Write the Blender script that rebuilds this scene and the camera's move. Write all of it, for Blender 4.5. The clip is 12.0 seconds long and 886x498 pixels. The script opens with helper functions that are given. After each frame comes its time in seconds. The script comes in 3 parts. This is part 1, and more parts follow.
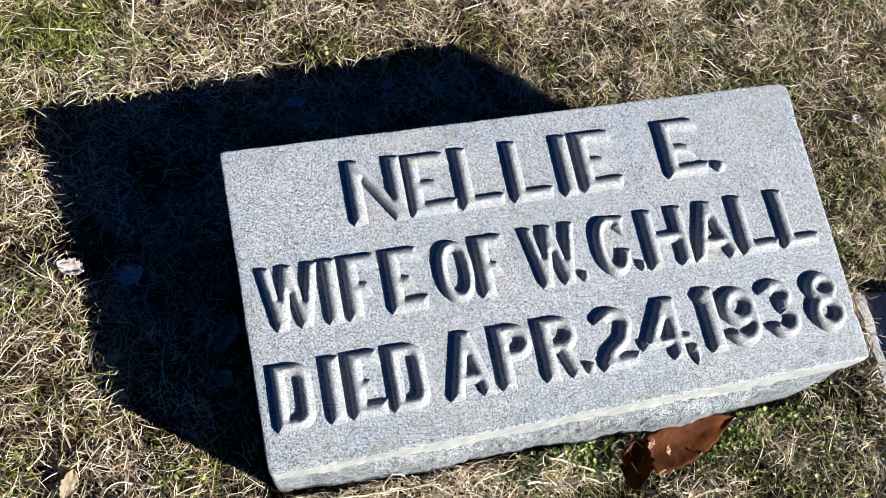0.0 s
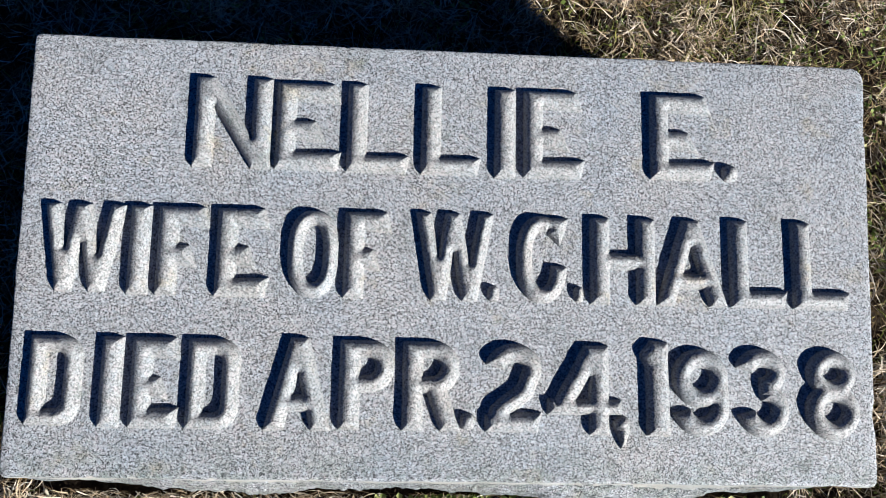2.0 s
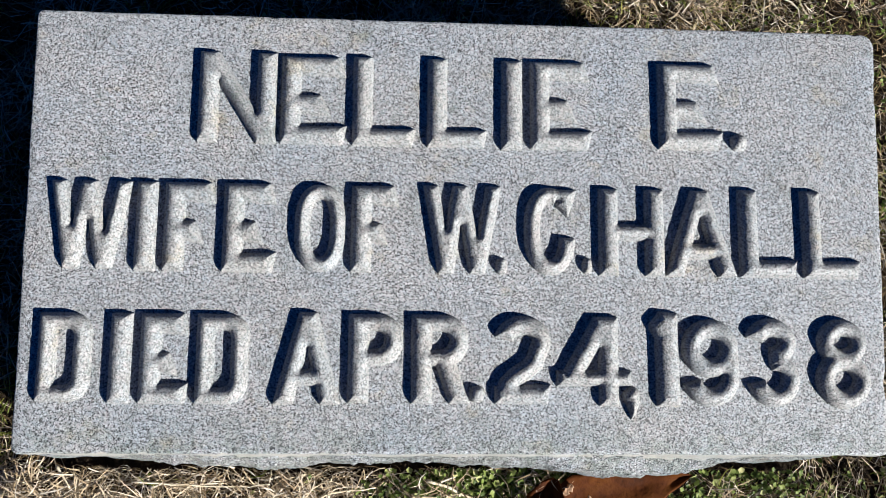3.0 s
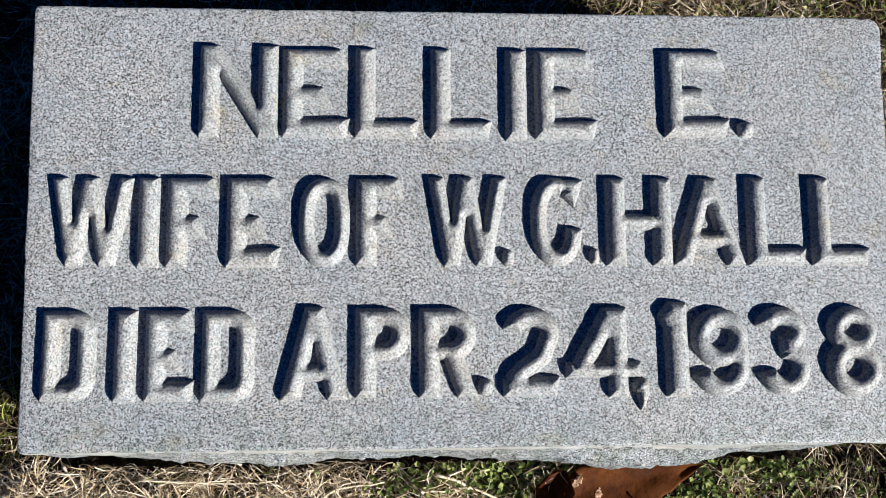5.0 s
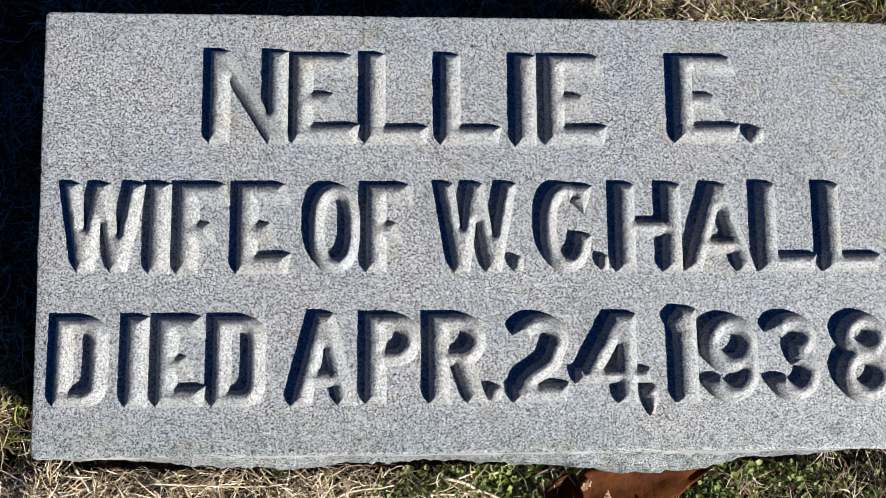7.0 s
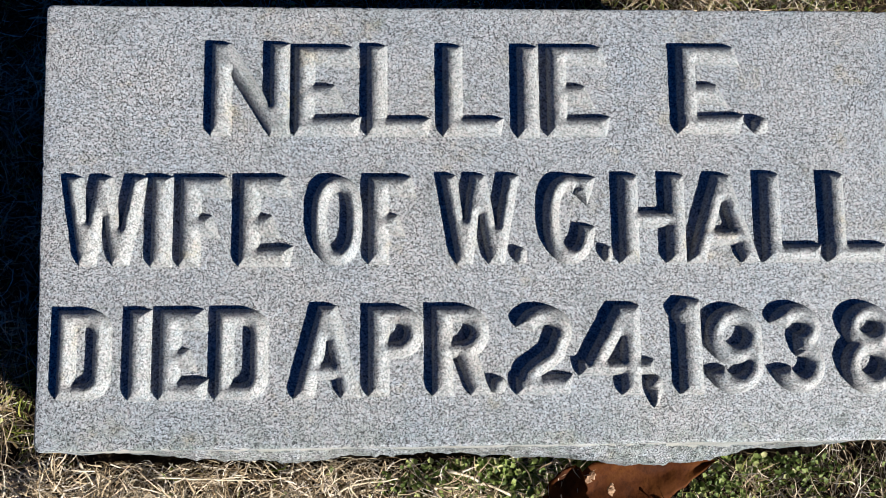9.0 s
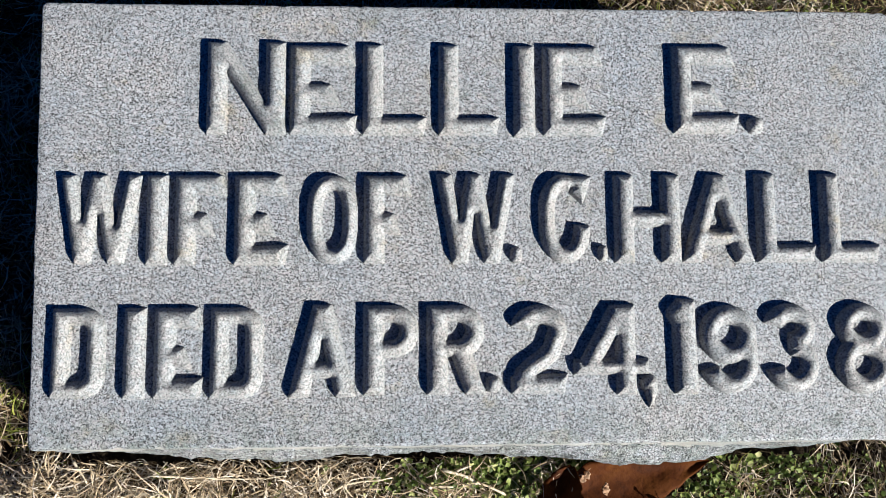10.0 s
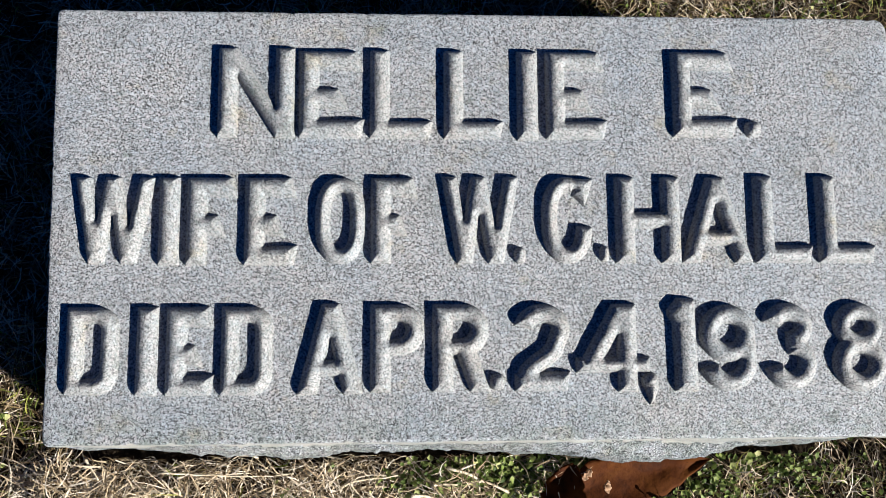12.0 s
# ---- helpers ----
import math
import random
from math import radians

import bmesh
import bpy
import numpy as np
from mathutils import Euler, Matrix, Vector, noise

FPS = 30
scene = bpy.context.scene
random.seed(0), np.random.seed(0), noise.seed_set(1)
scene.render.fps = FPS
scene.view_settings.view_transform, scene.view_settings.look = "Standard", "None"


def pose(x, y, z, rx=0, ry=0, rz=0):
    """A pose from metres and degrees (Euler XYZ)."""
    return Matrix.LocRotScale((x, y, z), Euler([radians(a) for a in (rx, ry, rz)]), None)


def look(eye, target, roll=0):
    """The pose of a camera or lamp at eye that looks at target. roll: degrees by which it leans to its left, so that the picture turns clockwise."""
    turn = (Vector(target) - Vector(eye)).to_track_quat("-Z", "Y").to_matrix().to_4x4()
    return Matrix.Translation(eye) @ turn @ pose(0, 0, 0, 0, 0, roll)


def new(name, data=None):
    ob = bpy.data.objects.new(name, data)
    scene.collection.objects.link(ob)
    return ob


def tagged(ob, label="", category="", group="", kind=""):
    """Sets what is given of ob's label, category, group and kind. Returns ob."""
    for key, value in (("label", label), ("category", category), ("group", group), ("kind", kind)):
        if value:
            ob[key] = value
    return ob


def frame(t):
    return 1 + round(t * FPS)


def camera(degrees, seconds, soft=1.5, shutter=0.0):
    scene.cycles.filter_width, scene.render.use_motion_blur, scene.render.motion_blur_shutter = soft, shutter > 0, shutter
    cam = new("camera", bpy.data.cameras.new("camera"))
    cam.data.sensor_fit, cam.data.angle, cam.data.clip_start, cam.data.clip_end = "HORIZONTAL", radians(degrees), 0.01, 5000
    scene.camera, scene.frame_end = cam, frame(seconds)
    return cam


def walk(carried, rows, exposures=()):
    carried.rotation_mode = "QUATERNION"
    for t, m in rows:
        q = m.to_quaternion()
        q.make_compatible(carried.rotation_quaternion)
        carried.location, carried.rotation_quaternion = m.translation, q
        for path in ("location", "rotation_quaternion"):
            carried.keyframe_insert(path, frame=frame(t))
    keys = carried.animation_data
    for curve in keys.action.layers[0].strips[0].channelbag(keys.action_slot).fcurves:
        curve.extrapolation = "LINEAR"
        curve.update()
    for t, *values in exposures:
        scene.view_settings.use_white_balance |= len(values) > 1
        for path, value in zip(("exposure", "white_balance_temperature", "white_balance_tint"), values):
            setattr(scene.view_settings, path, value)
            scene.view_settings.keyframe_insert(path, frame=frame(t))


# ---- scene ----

# ---- camera ----
# FACE carries the inscribed face's own frame (x along the lines, y up the face, z out of it) into the world.
FACE = Matrix(((0.9957, -0.0123, -0.0923, -0.0135), (0.0, 0.9912, -0.1321, -0.0193), (0.0931, 0.1315, 0.9869, 0.1445), (0, 0, 0, 1)))
cam = camera(57.7, 12.0, soft=0.6)
ROWS = [
    (0, (0.053, -0.332, 0.735), (0.422, 0.191, -1.16), 25.1),
    (0.3, (0.128, -0.29, 0.678), (0.451, 0.162, -1.243), 27.7),
    (0.5, (0.171, -0.27, 0.614), (0.468, 0.15, -1.319), 29.7),
    (1, (0.252, -0.232, 0.574), (0.459, 0.166, -1.375), 26.6),
    (1.5, (0.268, -0.237, 0.554), (0.41, 0.092, -1.413), 24.1),
    (2, (0.261, -0.238, 0.559), (0.378, 0.081, -1.412), 21.5),
    (2.5, (0.261, -0.243, 0.557), (0.366, 0.052, -1.419), 20.7),
    (4.5, (0.253, -0.247, 0.553), (0.361, 0.018, -1.426), 21.9),
    (5, (0.255, -0.244, 0.55), (0.363, 0.015, -1.43), 22.4),
    (5.5, (0.254, -0.238, 0.552), (0.365, 0.013, -1.429), 23.6),
    (6, (0.253, -0.239, 0.549), (0.349, 0.016, -1.432), 20.4),
    (6.5, (0.252, -0.236, 0.55), (0.347, 0.011, -1.433), 20.8),
    (7, (0.252, -0.235, 0.552), (0.346, 0.006, -1.431), 21.1),
    (9, (0.253, -0.238, 0.55), (0.337, -0.005, -1.434), 19.4),
    (9.5, (0.252, -0.238, 0.55), (0.334, -0.005, -1.435), 19.1),
    (10, (0.254, -0.239, 0.55), (0.346, -0.005, -1.434), 21.2),
    (10.5, (0.254, -0.239, 0.549), (0.357, -0.017, -1.436), 24.7),
    (11, (0.257, -0.241, 0.551), (0.359, -0.014, -1.433), 24.0),
    (11.5, (0.254, -0.244, 0.56), (0.349, 0.011, -1.421), 20.2),
    (12, (0.25, -0.246, 0.562), (0.341, 0.009, -1.42), 19.4),
]
EXPOSURES = [(0.0, 2.22, 5000, 7), (0.8, 2.07, 4950, 8), (1.5, 1.89, 5000, 8), (4.5, 1.82, 5150, 7), (12.0, 1.82, 5150, 7)]
walk(cam, [(t, FACE @ look(eye, target, roll)) for t, eye, target, roll in ROWS], EXPOSURES)

# ---- light ----
SUN_WAY = Vector((0.6804, -0.5589, 0.4741)).normalized()
sun_data = bpy.data.lights.new("sun", "SUN")
sun_data.energy, sun_data.angle, sun_data.color = 5.0, radians(0.53), (1.0, 0.85, 0.66)
sun = new("sun", sun_data)
sun.matrix_world = look(SUN_WAY * 20, (0, 0, 0))
world = bpy.data.worlds.new("sky")
scene.world = world
world.use_nodes = True
wn = world.node_tree.nodes
sky = wn.new("ShaderNodeTexSky")
sky.sky_type, sky.sun_disc, sky.ozone_density, sky.dust_density = "NISHITA", False, 9.0, 0.0
sky.sun_elevation, sky.sun_rotation = math.asin(SUN_WAY.z), math.atan2(SUN_WAY.x, SUN_WAY.y)
deep = wn.new("ShaderNodeMix")
deep.data_type, deep.blend_type = "RGBA", "MULTIPLY"
deep.inputs[0].default_value, deep.inputs[7].default_value = 1.0, (0.46, 0.92, 1.45, 1)
world.node_tree.links.new(sky.outputs[0], deep.inputs[6])
world.node_tree.links.new(deep.outputs[2], wn["Background"].inputs[0])
wn["Background"].inputs[1].default_value = 0.0094


# ---- materials ----
class Mat:
    """A node material under construction, on the surface's own coordinates."""

    def __init__(self, name, rough=0.8, coords="Object"):
        self.m = bpy.data.materials.new(name)
        self.m.use_nodes = True
        self.t = self.m.node_tree
        self.b = self.t.nodes["Principled BSDF"]
        self.b.inputs["Roughness"].default_value = rough
        self.b.inputs["Specular IOR Level"].default_value = 0.3
        self.co = self.t.nodes.new("ShaderNodeTexCoord").outputs[coords]

    def link(self, a, b):
        self.t.links.new(a, b)

    def noise(self, scale, detail=4.0, rough=0.6):
        n = self.t.nodes.new("ShaderNodeTexNoise")
        n.inputs["Scale"].default_value, n.inputs["Detail"].default_value, n.inputs["Roughness"].default_value = scale, detail, rough
        self.link(self.co, n.inputs["Vector"])
        return n.outputs["Fac"]

    def cells(self, scale):
        v = self.t.nodes.new("ShaderNodeTexVoronoi")
        v.inputs["Scale"].default_value = scale
        self.link(self.co, v.inputs["Vector"])
        s = self.t.nodes.new("ShaderNodeSeparateColor")
        self.link(v.outputs["Color"], s.inputs[0])
        return s.outputs[0]

    def ramp(self, fac, stops, step=False):
        r = self.t.nodes.new("ShaderNodeValToRGB")
        while len(r.color_ramp.elements) < len(stops):
            r.color_ramp.elements.new(0.5)
        for e, (p, c) in zip(r.color_ramp.elements, stops):
            e.position, e.color = p, (*(c if isinstance(c, tuple) else (c, c, c)), 1)
        if step:
            r.color_ramp.interpolation = "CONSTANT"
        self.link(fac, r.inputs[0])
        return r.outputs[0]

    def mix(self, a, b, fac, kind="MIX"):
        x = self.t.nodes.new("ShaderNodeMix")
        x.data_type, x.blend_type = "RGBA", kind
        for value, socket in ((fac, x.inputs[0]), (a, x.inputs[6]), (b, x.inputs[7])):
            if isinstance(value, (float, int)):
                socket.default_value = value
            elif isinstance(value, tuple):
                socket.default_value = (*value, 1)
            else:
                self.link(value, socket)
        return x.outputs[2]

    def island(self):
        return self.t.nodes.new("ShaderNodeNewGeometry").outputs["Random Per Island"]

    def bump(self, height, distance, strength=1.0):
        n = self.t.nodes.new("ShaderNodeBump")
        n.inputs["Distance"].default_value, n.inputs["Strength"].default_value = distance, strength
        self.link(height, n.inputs["Height"])
        if self.b.inputs["Normal"].is_linked:
            self.link(self.b.inputs["Normal"].links[0].from_socket, n.inputs["Normal"])
        self.link(n.outputs[0], self.b.inputs["Normal"])

    def colour(self, c):
        if isinstance(c, tuple):
            self.b.inputs["Base Color"].default_value = (*c, 1)
        else:
            self.link(c, self.b.inputs["Base Color"])
        return self

    def thin(self, c, share):
        """Lets some light through, for leaves and blades."""
        tr = self.t.nodes.new("ShaderNodeBsdfTranslucent")
        mx = self.t.nodes.new("ShaderNodeMixShader")
        mx.inputs[0].default_value = share
        self.link(c, tr.inputs[0])
        self.link(self.b.outputs[0], mx.inputs[1])
        self.link(tr.outputs[0], mx.inputs[2])
        self.link(mx.outputs[0], self.t.nodes["Material Output"].inputs[0])


def granite(name, mean, grain, relief, speckle=1.0, lichen=0.0, tint=(1.0, 1.0, 1.0)):
    """Fine-grained grey granite: pale feldspar, grey quartz and scattered black mica, stained by weather."""
    m = Mat(name, 0.55)
    m.b.inputs["Specular IOR Level"].default_value = 0.3
    fine = m.ramp(m.cells(grain), [(0.0, 0.02 * mean), (0.11, 0.07 * mean), (0.19, 0.55 * mean), (0.37, 1.0 * mean), (0.70, 1.26 * mean), (1.0, 1.70 * mean)])
    coarse = m.ramp(m.cells(grain * 0.55), [(0.0, 0.25), (0.10, 0.62), (0.28, 0.98), (0.75, 1.08), (1.0, 1.20)])
    c = m.mix(fine, coarse, 1.0, "MULTIPLY")
    mottled = m.ramp(m.noise(grain * 0.22, 4), [(0.3, 0.76), (0.5, 1.0), (0.7, 1.18)])
    c = m.mix(c, mottled, 0.75, "MULTIPLY")
    c = m.mix((mean, mean, mean), c, speckle)
    c = m.mix(c, tint, 1.0, "MULTIPLY")
    hue = m.ramp(m.noise(grain * 0.16, 3, 0.7), [(0.30, (0.93, 0.99, 1.06)), (0.5, (1.0, 1.0, 1.0)), (0.70, (1.07, 0.98, 0.99))])
    c = m.mix(c, hue, 0.9, "MULTIPLY")
    tone = m.ramp(m.noise(13, 5), [(0.32, (0.93, 0.97, 1.0)), (0.5, (0.99, 0.995, 0.985)), (0.74, (1.06, 1.02, 0.96))])
    c = m.mix(c, tone, 1.0, "MULTIPLY")
    stain = m.ramp(m.noise(24, 7, 0.72), [(0.30, (0.74, 0.76, 0.74)), (0.46, (1.0, 1.0, 1.0)), (1.0, (1.0, 1.0, 1.0))])
    c = m.mix(c, stain, 0.8, "MULTIPLY")
    ochre = m.ramp(m.noise(33, 6, 0.7), [(0.58, (1.0, 1.0, 1.0)), (0.70, (1.0, 0.90, 0.70))])
    c = m.mix(c, ochre, 0.8, "MULTIPLY")
    spots = m.ramp(m.noise(48, 6, 0.7), [(0.27, (0.60, 0.66, 0.58)), (0.36, (1.0, 1.0, 1.0)), (1.0, (1.0, 1.0, 1.0))])
    c = m.mix(c, spots, 0.9, "MULTIPLY")
    algae = m.ramp(m.noise(62, 7, 0.75), [(0.44, (1.0, 1.0, 1.0)), (0.56, (0.52, 0.60, 0.46)), (0.68, (0.22, 0.29, 0.20))])
    if lichen > 0:
        c = m.mix(c, algae, lichen, "MULTIPLY")
    else:
        # green-grey growth that creeps a finger's width up the face from its damp front arris
        axis = m.t.nodes.new("ShaderNodeSeparateXYZ")
        m.link(m.co, axis.inputs[0])
        creep = m.t.nodes.new("ShaderNodeMapRange")
        creep.inputs[1].default_value, creep.inputs[2].default_value = -TALL / 2 + 0.034, -TALL / 2 + 0.002
        m.link(axis.outputs[1], creep.inputs[0])
        half = m.t.nodes.new("ShaderNodeMath")
        half.operation = "MULTIPLY"
        half.inputs[1].default_value = 0.45
        m.link(creep.outputs[0], half.inputs[0])
        c = m.mix(c, algae, half.outputs[0], "MULTIPLY")
    m.colour(c)
    m.bump(m.noise(grain * 0.5, 3), relief)
    m.bump(m.noise(70, 5), relief * 1.2)
    return m.m


WIDE, TALL = 0.607, 0.3065
GRANITE = granite("granite", 0.193, 1600, 0.0005)
# letters: yellower weathered granite, base also darkened to tame their sunlit backs
GRANITE_OCHRE_DIMMED = granite("granite_ochre_dimmed", 0.176, 1600, 0.0005, 0.75, tint=(1.02, 1.0, 0.95))
GRANITE_PITCHED = granite("granite_pitched", 0.198, 1250, 0.0030, 1.0, 0.5)
GRANITE_SAWN = granite("granite_sawn", 0.24, 1720, 0.0002, 0.25, 0.15, (1.04, 1.0, 0.90))


def concrete():
    m = Mat("concrete", 0.9)
    c = m.ramp(m.noise(160, 6, 0.7), [(0.25, (0.10, 0.095, 0.09)), (0.5, (0.21, 0.20, 0.185)), (0.75, (0.31, 0.295, 0.27))])
    c = m.mix(c, m.ramp(m.noise(14, 5), [(0.35, 0.7), (0.6, 1.0)]), 1.0, "MULTIPLY")
    m.colour(c)
    m.bump(m.noise(300, 6), 0.002)
    return m.m


CONCRETE = concrete()


def soil():
    m = Mat("soil", 0.95)
    m.b.inputs["Specular IOR Level"].default_value = 0.03
    c = m.ramp(m.noise(120, 7, 0.7), [(0.3, (0.008, 0.006, 0.004)), (0.5, (0.018, 0.013, 0.008)), (0.7, (0.045, 0.033, 0.021))])
    far = m.ramp(m.noise(3, 6), [(0.4, (0.10, 0.085, 0.05)), (0.6, (0.06, 0.07, 0.03))])
    turf = m.ramp(m.noise(45, 7, 0.75), [(0.34, (0.010, 0.008, 0.004)), (0.5, (0.055, 0.043, 0.023)), (0.68, (0.20, 0.16, 0.09))])
    turf = m.mix(turf, far, 0.2)
    away = m.t.nodes.new("ShaderNodeVectorMath")
    away.operation = "LENGTH"
    shift = m.t.nodes.new("ShaderNodeVectorMath")
    shift.inputs[1].default_value = (-0.35, 0.06, 0.0)
    m.link(m.co, shift.inputs[0])
    m.link(shift.outputs[0], away.inputs[0])
    wide = m.t.nodes.new("ShaderNodeMapRange")
    wide.inputs[1].default_value, wide.inputs[2].default_value = 0.58, 0.95
    m.link(away.outputs["Value"], wide.inputs[0])
    m.colour(m.mix(c, turf, wide.outputs[0]))
    m.bump(m.noise(90, 6, 0.7), 0.006)
    return m.m


SOIL = soil()


def blades(name, stops, share, rough=0.6):
    m = Mat(name, rough)
    m.b.inputs["Specular IOR Level"].default_value = 0.12
    c = m.ramp(m.island(), stops)
    c = m.mix(c, m.ramp(m.noise(240, 3), [(0.3, 0.72), (0.6, 1.08)]), 1.0, "MULTIPLY")
    m.colour(c)
    m.thin(c, share)
    return m.m


STRAW = blades("straw", [(0.0, (0.061, 0.038, 0.020)), (0.18, (0.188, 0.133, 0.071)), (0.42, (0.347, 0.265, 0.160)), (0.75, (0.455, 0.370, 0.256)), (1.0, (0.536, 0.471, 0.383))], 0.15)
THATCH = blades("thatch", [(0.0, (0.023, 0.015, 0.006)), (0.5, (0.076, 0.050, 0.020)), (0.85, (0.171, 0.122, 0.053)), (1.0, (0.286, 0.218, 0.106))], 0.1)
STEM = blades("stem", [(0.0, (0.138, 0.101, 0.056)), (0.6, (0.263, 0.213, 0.137)), (1.0, (0.388, 0.342, 0.255))], 0.05)
GREEN = blades("green_blade", [(0.0, (0.054, 0.069, 0.008)), (0.5, (0.122, 0.144, 0.017)), (1.0, (0.245, 0.234, 0.049))], 0.35)
WEED = blades("weed_leaf", [(0.0, (0.034, 0.049, 0.008)), (0.5, (0.094, 0.122, 0.023)), (0.85, (0.180, 0.204, 0.052)), (1.0, (0.359, 0.335, 0.142))], 0.25, 0.5)


def stalk_skin():
    m = Mat("stalk", 0.7)
    c = m.ramp(m.noise(220, 5), [(0.3, (0.22, 0.165, 0.095)), (0.5, (0.38, 0.31, 0.20)), (0.7, (0.50, 0.44, 0.33))])
    m.colour(c)
    m.bump(m.noise(500, 3), 0.0004)
    return m.m


STALK = stalk_skin()


def leaf_skin(name, dark, mid, light, share=0.2, rough=0.45):
    m = Mat(name, rough)
    m.b.inputs["Specular IOR Level"].default_value = 0.06
    c = m.ramp(m.noise(38, 6, 0.65), [(0.30, dark), (0.5, mid), (0.72, light)])
    spots = m.ramp(m.noise(330, 3), [(0.30, 0.55), (0.42, 1.0)])
    c = m.mix(c, spots, 0.8, "MULTIPLY")
    m.colour(c)
    m.bump(m.noise(150, 4), 0.001)
    m.thin(c, share)
    return m.m


# russet brown, with the partial shade on the leaf darkened into its colour
LEAF_RUSSET = leaf_skin("leaf_russet", (0.0136, 0.0037, 0.0006), (0.0416, 0.0111, 0.0012), (0.0624, 0.0200, 0.0018), 0.10, 0.75)
LEAF_RUSSET_PALE = leaf_skin("leaf_underside", (0.180, 0.102, 0.054), (0.252, 0.156, 0.090), (0.312, 0.216, 0.138))
LEAF_GREY = leaf_skin("leaf_grey", (0.1552, 0.1279, 0.1105), (0.2704, 0.2321, 0.2031), (0.3544, 0.3165, 0.2788), 0.1, 0.7)
LEAF_TAN = leaf_skin("leaf_tan", (0.102, 0.076, 0.046), (0.194, 0.153, 0.092), (0.265, 0.219, 0.143), 0.15, 0.7)


# ---- builders ----
def mesh_of(name, verts, faces, material, smooth=True):
    me = bpy.data.meshes.new(name)
    me.from_pydata([tuple(v) for v in verts], [], [tuple(f) for f in faces])
    me.materials.append(material)
    if smooth:
        me.polygons.foreach_set("use_smooth", [True] * len(me.polygons))
    me.update()
    return me


def part(name, me, parent, label=""):
    ob = new(name, me)
    ob.parent = parent
    return tagged(ob, label)


def ground_z(x, y):
    """Gentle hummocks of the turf."""
    near = 0.005 * np.sin(9 * x + 1.3) * np.cos(11 * y - 0.6) + 0.003 * np.sin(31 * x - 17 * y) + 0.0025 * np.cos(23 * x + 37 * y + 2)
    hollow = 0.020 * np.exp(-((x - 0.36) / 0.13) ** 2 - ((y + 0.365) / 0.05) ** 2)
    return near - hollow


# ---- ground ----
def build_ground():
    def axis(mid, half, step):
        inner = np.arange(-half, half + 1e-6, step)
        grow, out = [], half
        while out < 400:
            out = out * 1.35 + step
            grow.append(out)
        return mid + np.concatenate([-np.array(grow[::-1]), inner, np.array(grow)])

    xs, ys = axis(0.35, 1.0, 0.012), axis(-0.1, 0.8, 0.012)
    gx, gy = np.meshgrid(xs, ys, indexing="ij")
    rough = np.array([[noise.noise((x * 40, y * 40, 0)) for y in ys] for x in xs])
    reach = np.clip(1.5 - np.hypot(gx - 0.35, gy + 0.1), 0, 1)
    gz = ground_z(gx, gy) * reach + 0.004 * rough * reach - 0.004
    v = np.stack([gx, gy, gz], -1).reshape(-1, 3)
    ny = len(ys)
    f = [(i * ny + j, (i + 1) * ny + j, (i + 1) * ny + j + 1, i * ny + j + 1) for i in range(len(xs) - 1) for j in range(ny - 1)]
    ob = new("ground", mesh_of("ground", v, f, SOIL))
    tagged(ob, "dark crumbly soil under winter turf", "ground", kind="structure")


build_ground()

# ---- gravestone ----
STONE_BASE = Vector((WIDE / 2, -TALL / 2, -0.16))


def stone_ring(depth, n=1300):
    """One loop round the block, depth metres under the face; the front swells out below a drafted margin."""
    pts = []
    per = 2 * (WIDE + TALL)
    for k in range(n):
        s = k / n * per
        if s < WIDE:
            x, y, nx, ny = s, -TALL, 0, -1
        elif s < WIDE + TALL:
            x, y, nx, ny = WIDE, -TALL + s - WIDE, 1, 0
        elif s < 2 * WIDE + TALL:
            x, y, nx, ny = WIDE - (s - WIDE - TALL), 0, 0, 1
        else:
            x, y, nx, ny = 0, -(s - 2 * WIDE - TALL), -1, 0
        # corners: the back right one is worn round
        corner = 0.010 if x > WIDE / 2 and y > -TALL / 2 else 0.004
        cx, cy = min(max(x, corner), WIDE - corner), min(max(y, -TALL + corner), -corner)
        off = Vector((x - cx, y - cy))
        if off.x and off.y or off.length > corner:
            off = off.normalized() * corner
        x, y = cx + off.x, cy + off.y
        wobble = noise.noise((x * 26, y * 26, depth * 22)) * 0.0011 + noise.noise((x * 110, y * 110, depth * 70)) * 0.0006
        chip = max(0, noise.noise((x * 75, y * 75, 3.1)) - 0.42) * 0.007 * math.exp(-depth / 0.008)
        out = -chip + wobble * (0.4 + min(depth / 0.01, 1.2))
        if ny < 0:
            u = x / WIDE
            ends = min(1, max(0, (u - 0.03) / 0.16)) * min(1, max(0, (0.97 - u) / 0.14))
            draft = 0.034 + 0.006 * noise.noise((x * 19, 4.0, 1.0)) + 0.002 * noise.noise((x * 80, 2.0, 6.0))
            below = min(1, max(0, (depth - draft) / 0.016))
            rugged = noise.noise((x * 17, depth * 15, 7)) * 0.006 + noise.noise((x * 48, depth * 44, 5)) * 0.0035 + noise.noise((x * 120, depth * 120, 2)) * 0.0026 + noise.noise((x * 260, depth * 260, 4)) * 0.0014
            swell = 0.0015 + 0.006 * math.exp(-(((u - 0.25) / 0.13) ** 2)) + 0.012 * math.exp(-(((u - 0.71) / 0.14) ** 2))
            out += below * (swell * ends + rugged * (0.30 + 0.45 * ends)) * (1 - 0.25 * max(0, (depth - 0.07) / 0.07))
            out += 0.0003 * min(1, depth / 0.004)
        # the block narrows a little towards its front
        narrow = 0.003 * x / WIDE - y / TALL * (0.006 - 0.0155 * x / WIDE)
        pts.append(Vector((x + nx * out + narrow, y + ny * out - 0.133 * depth, -depth)))
    return pts


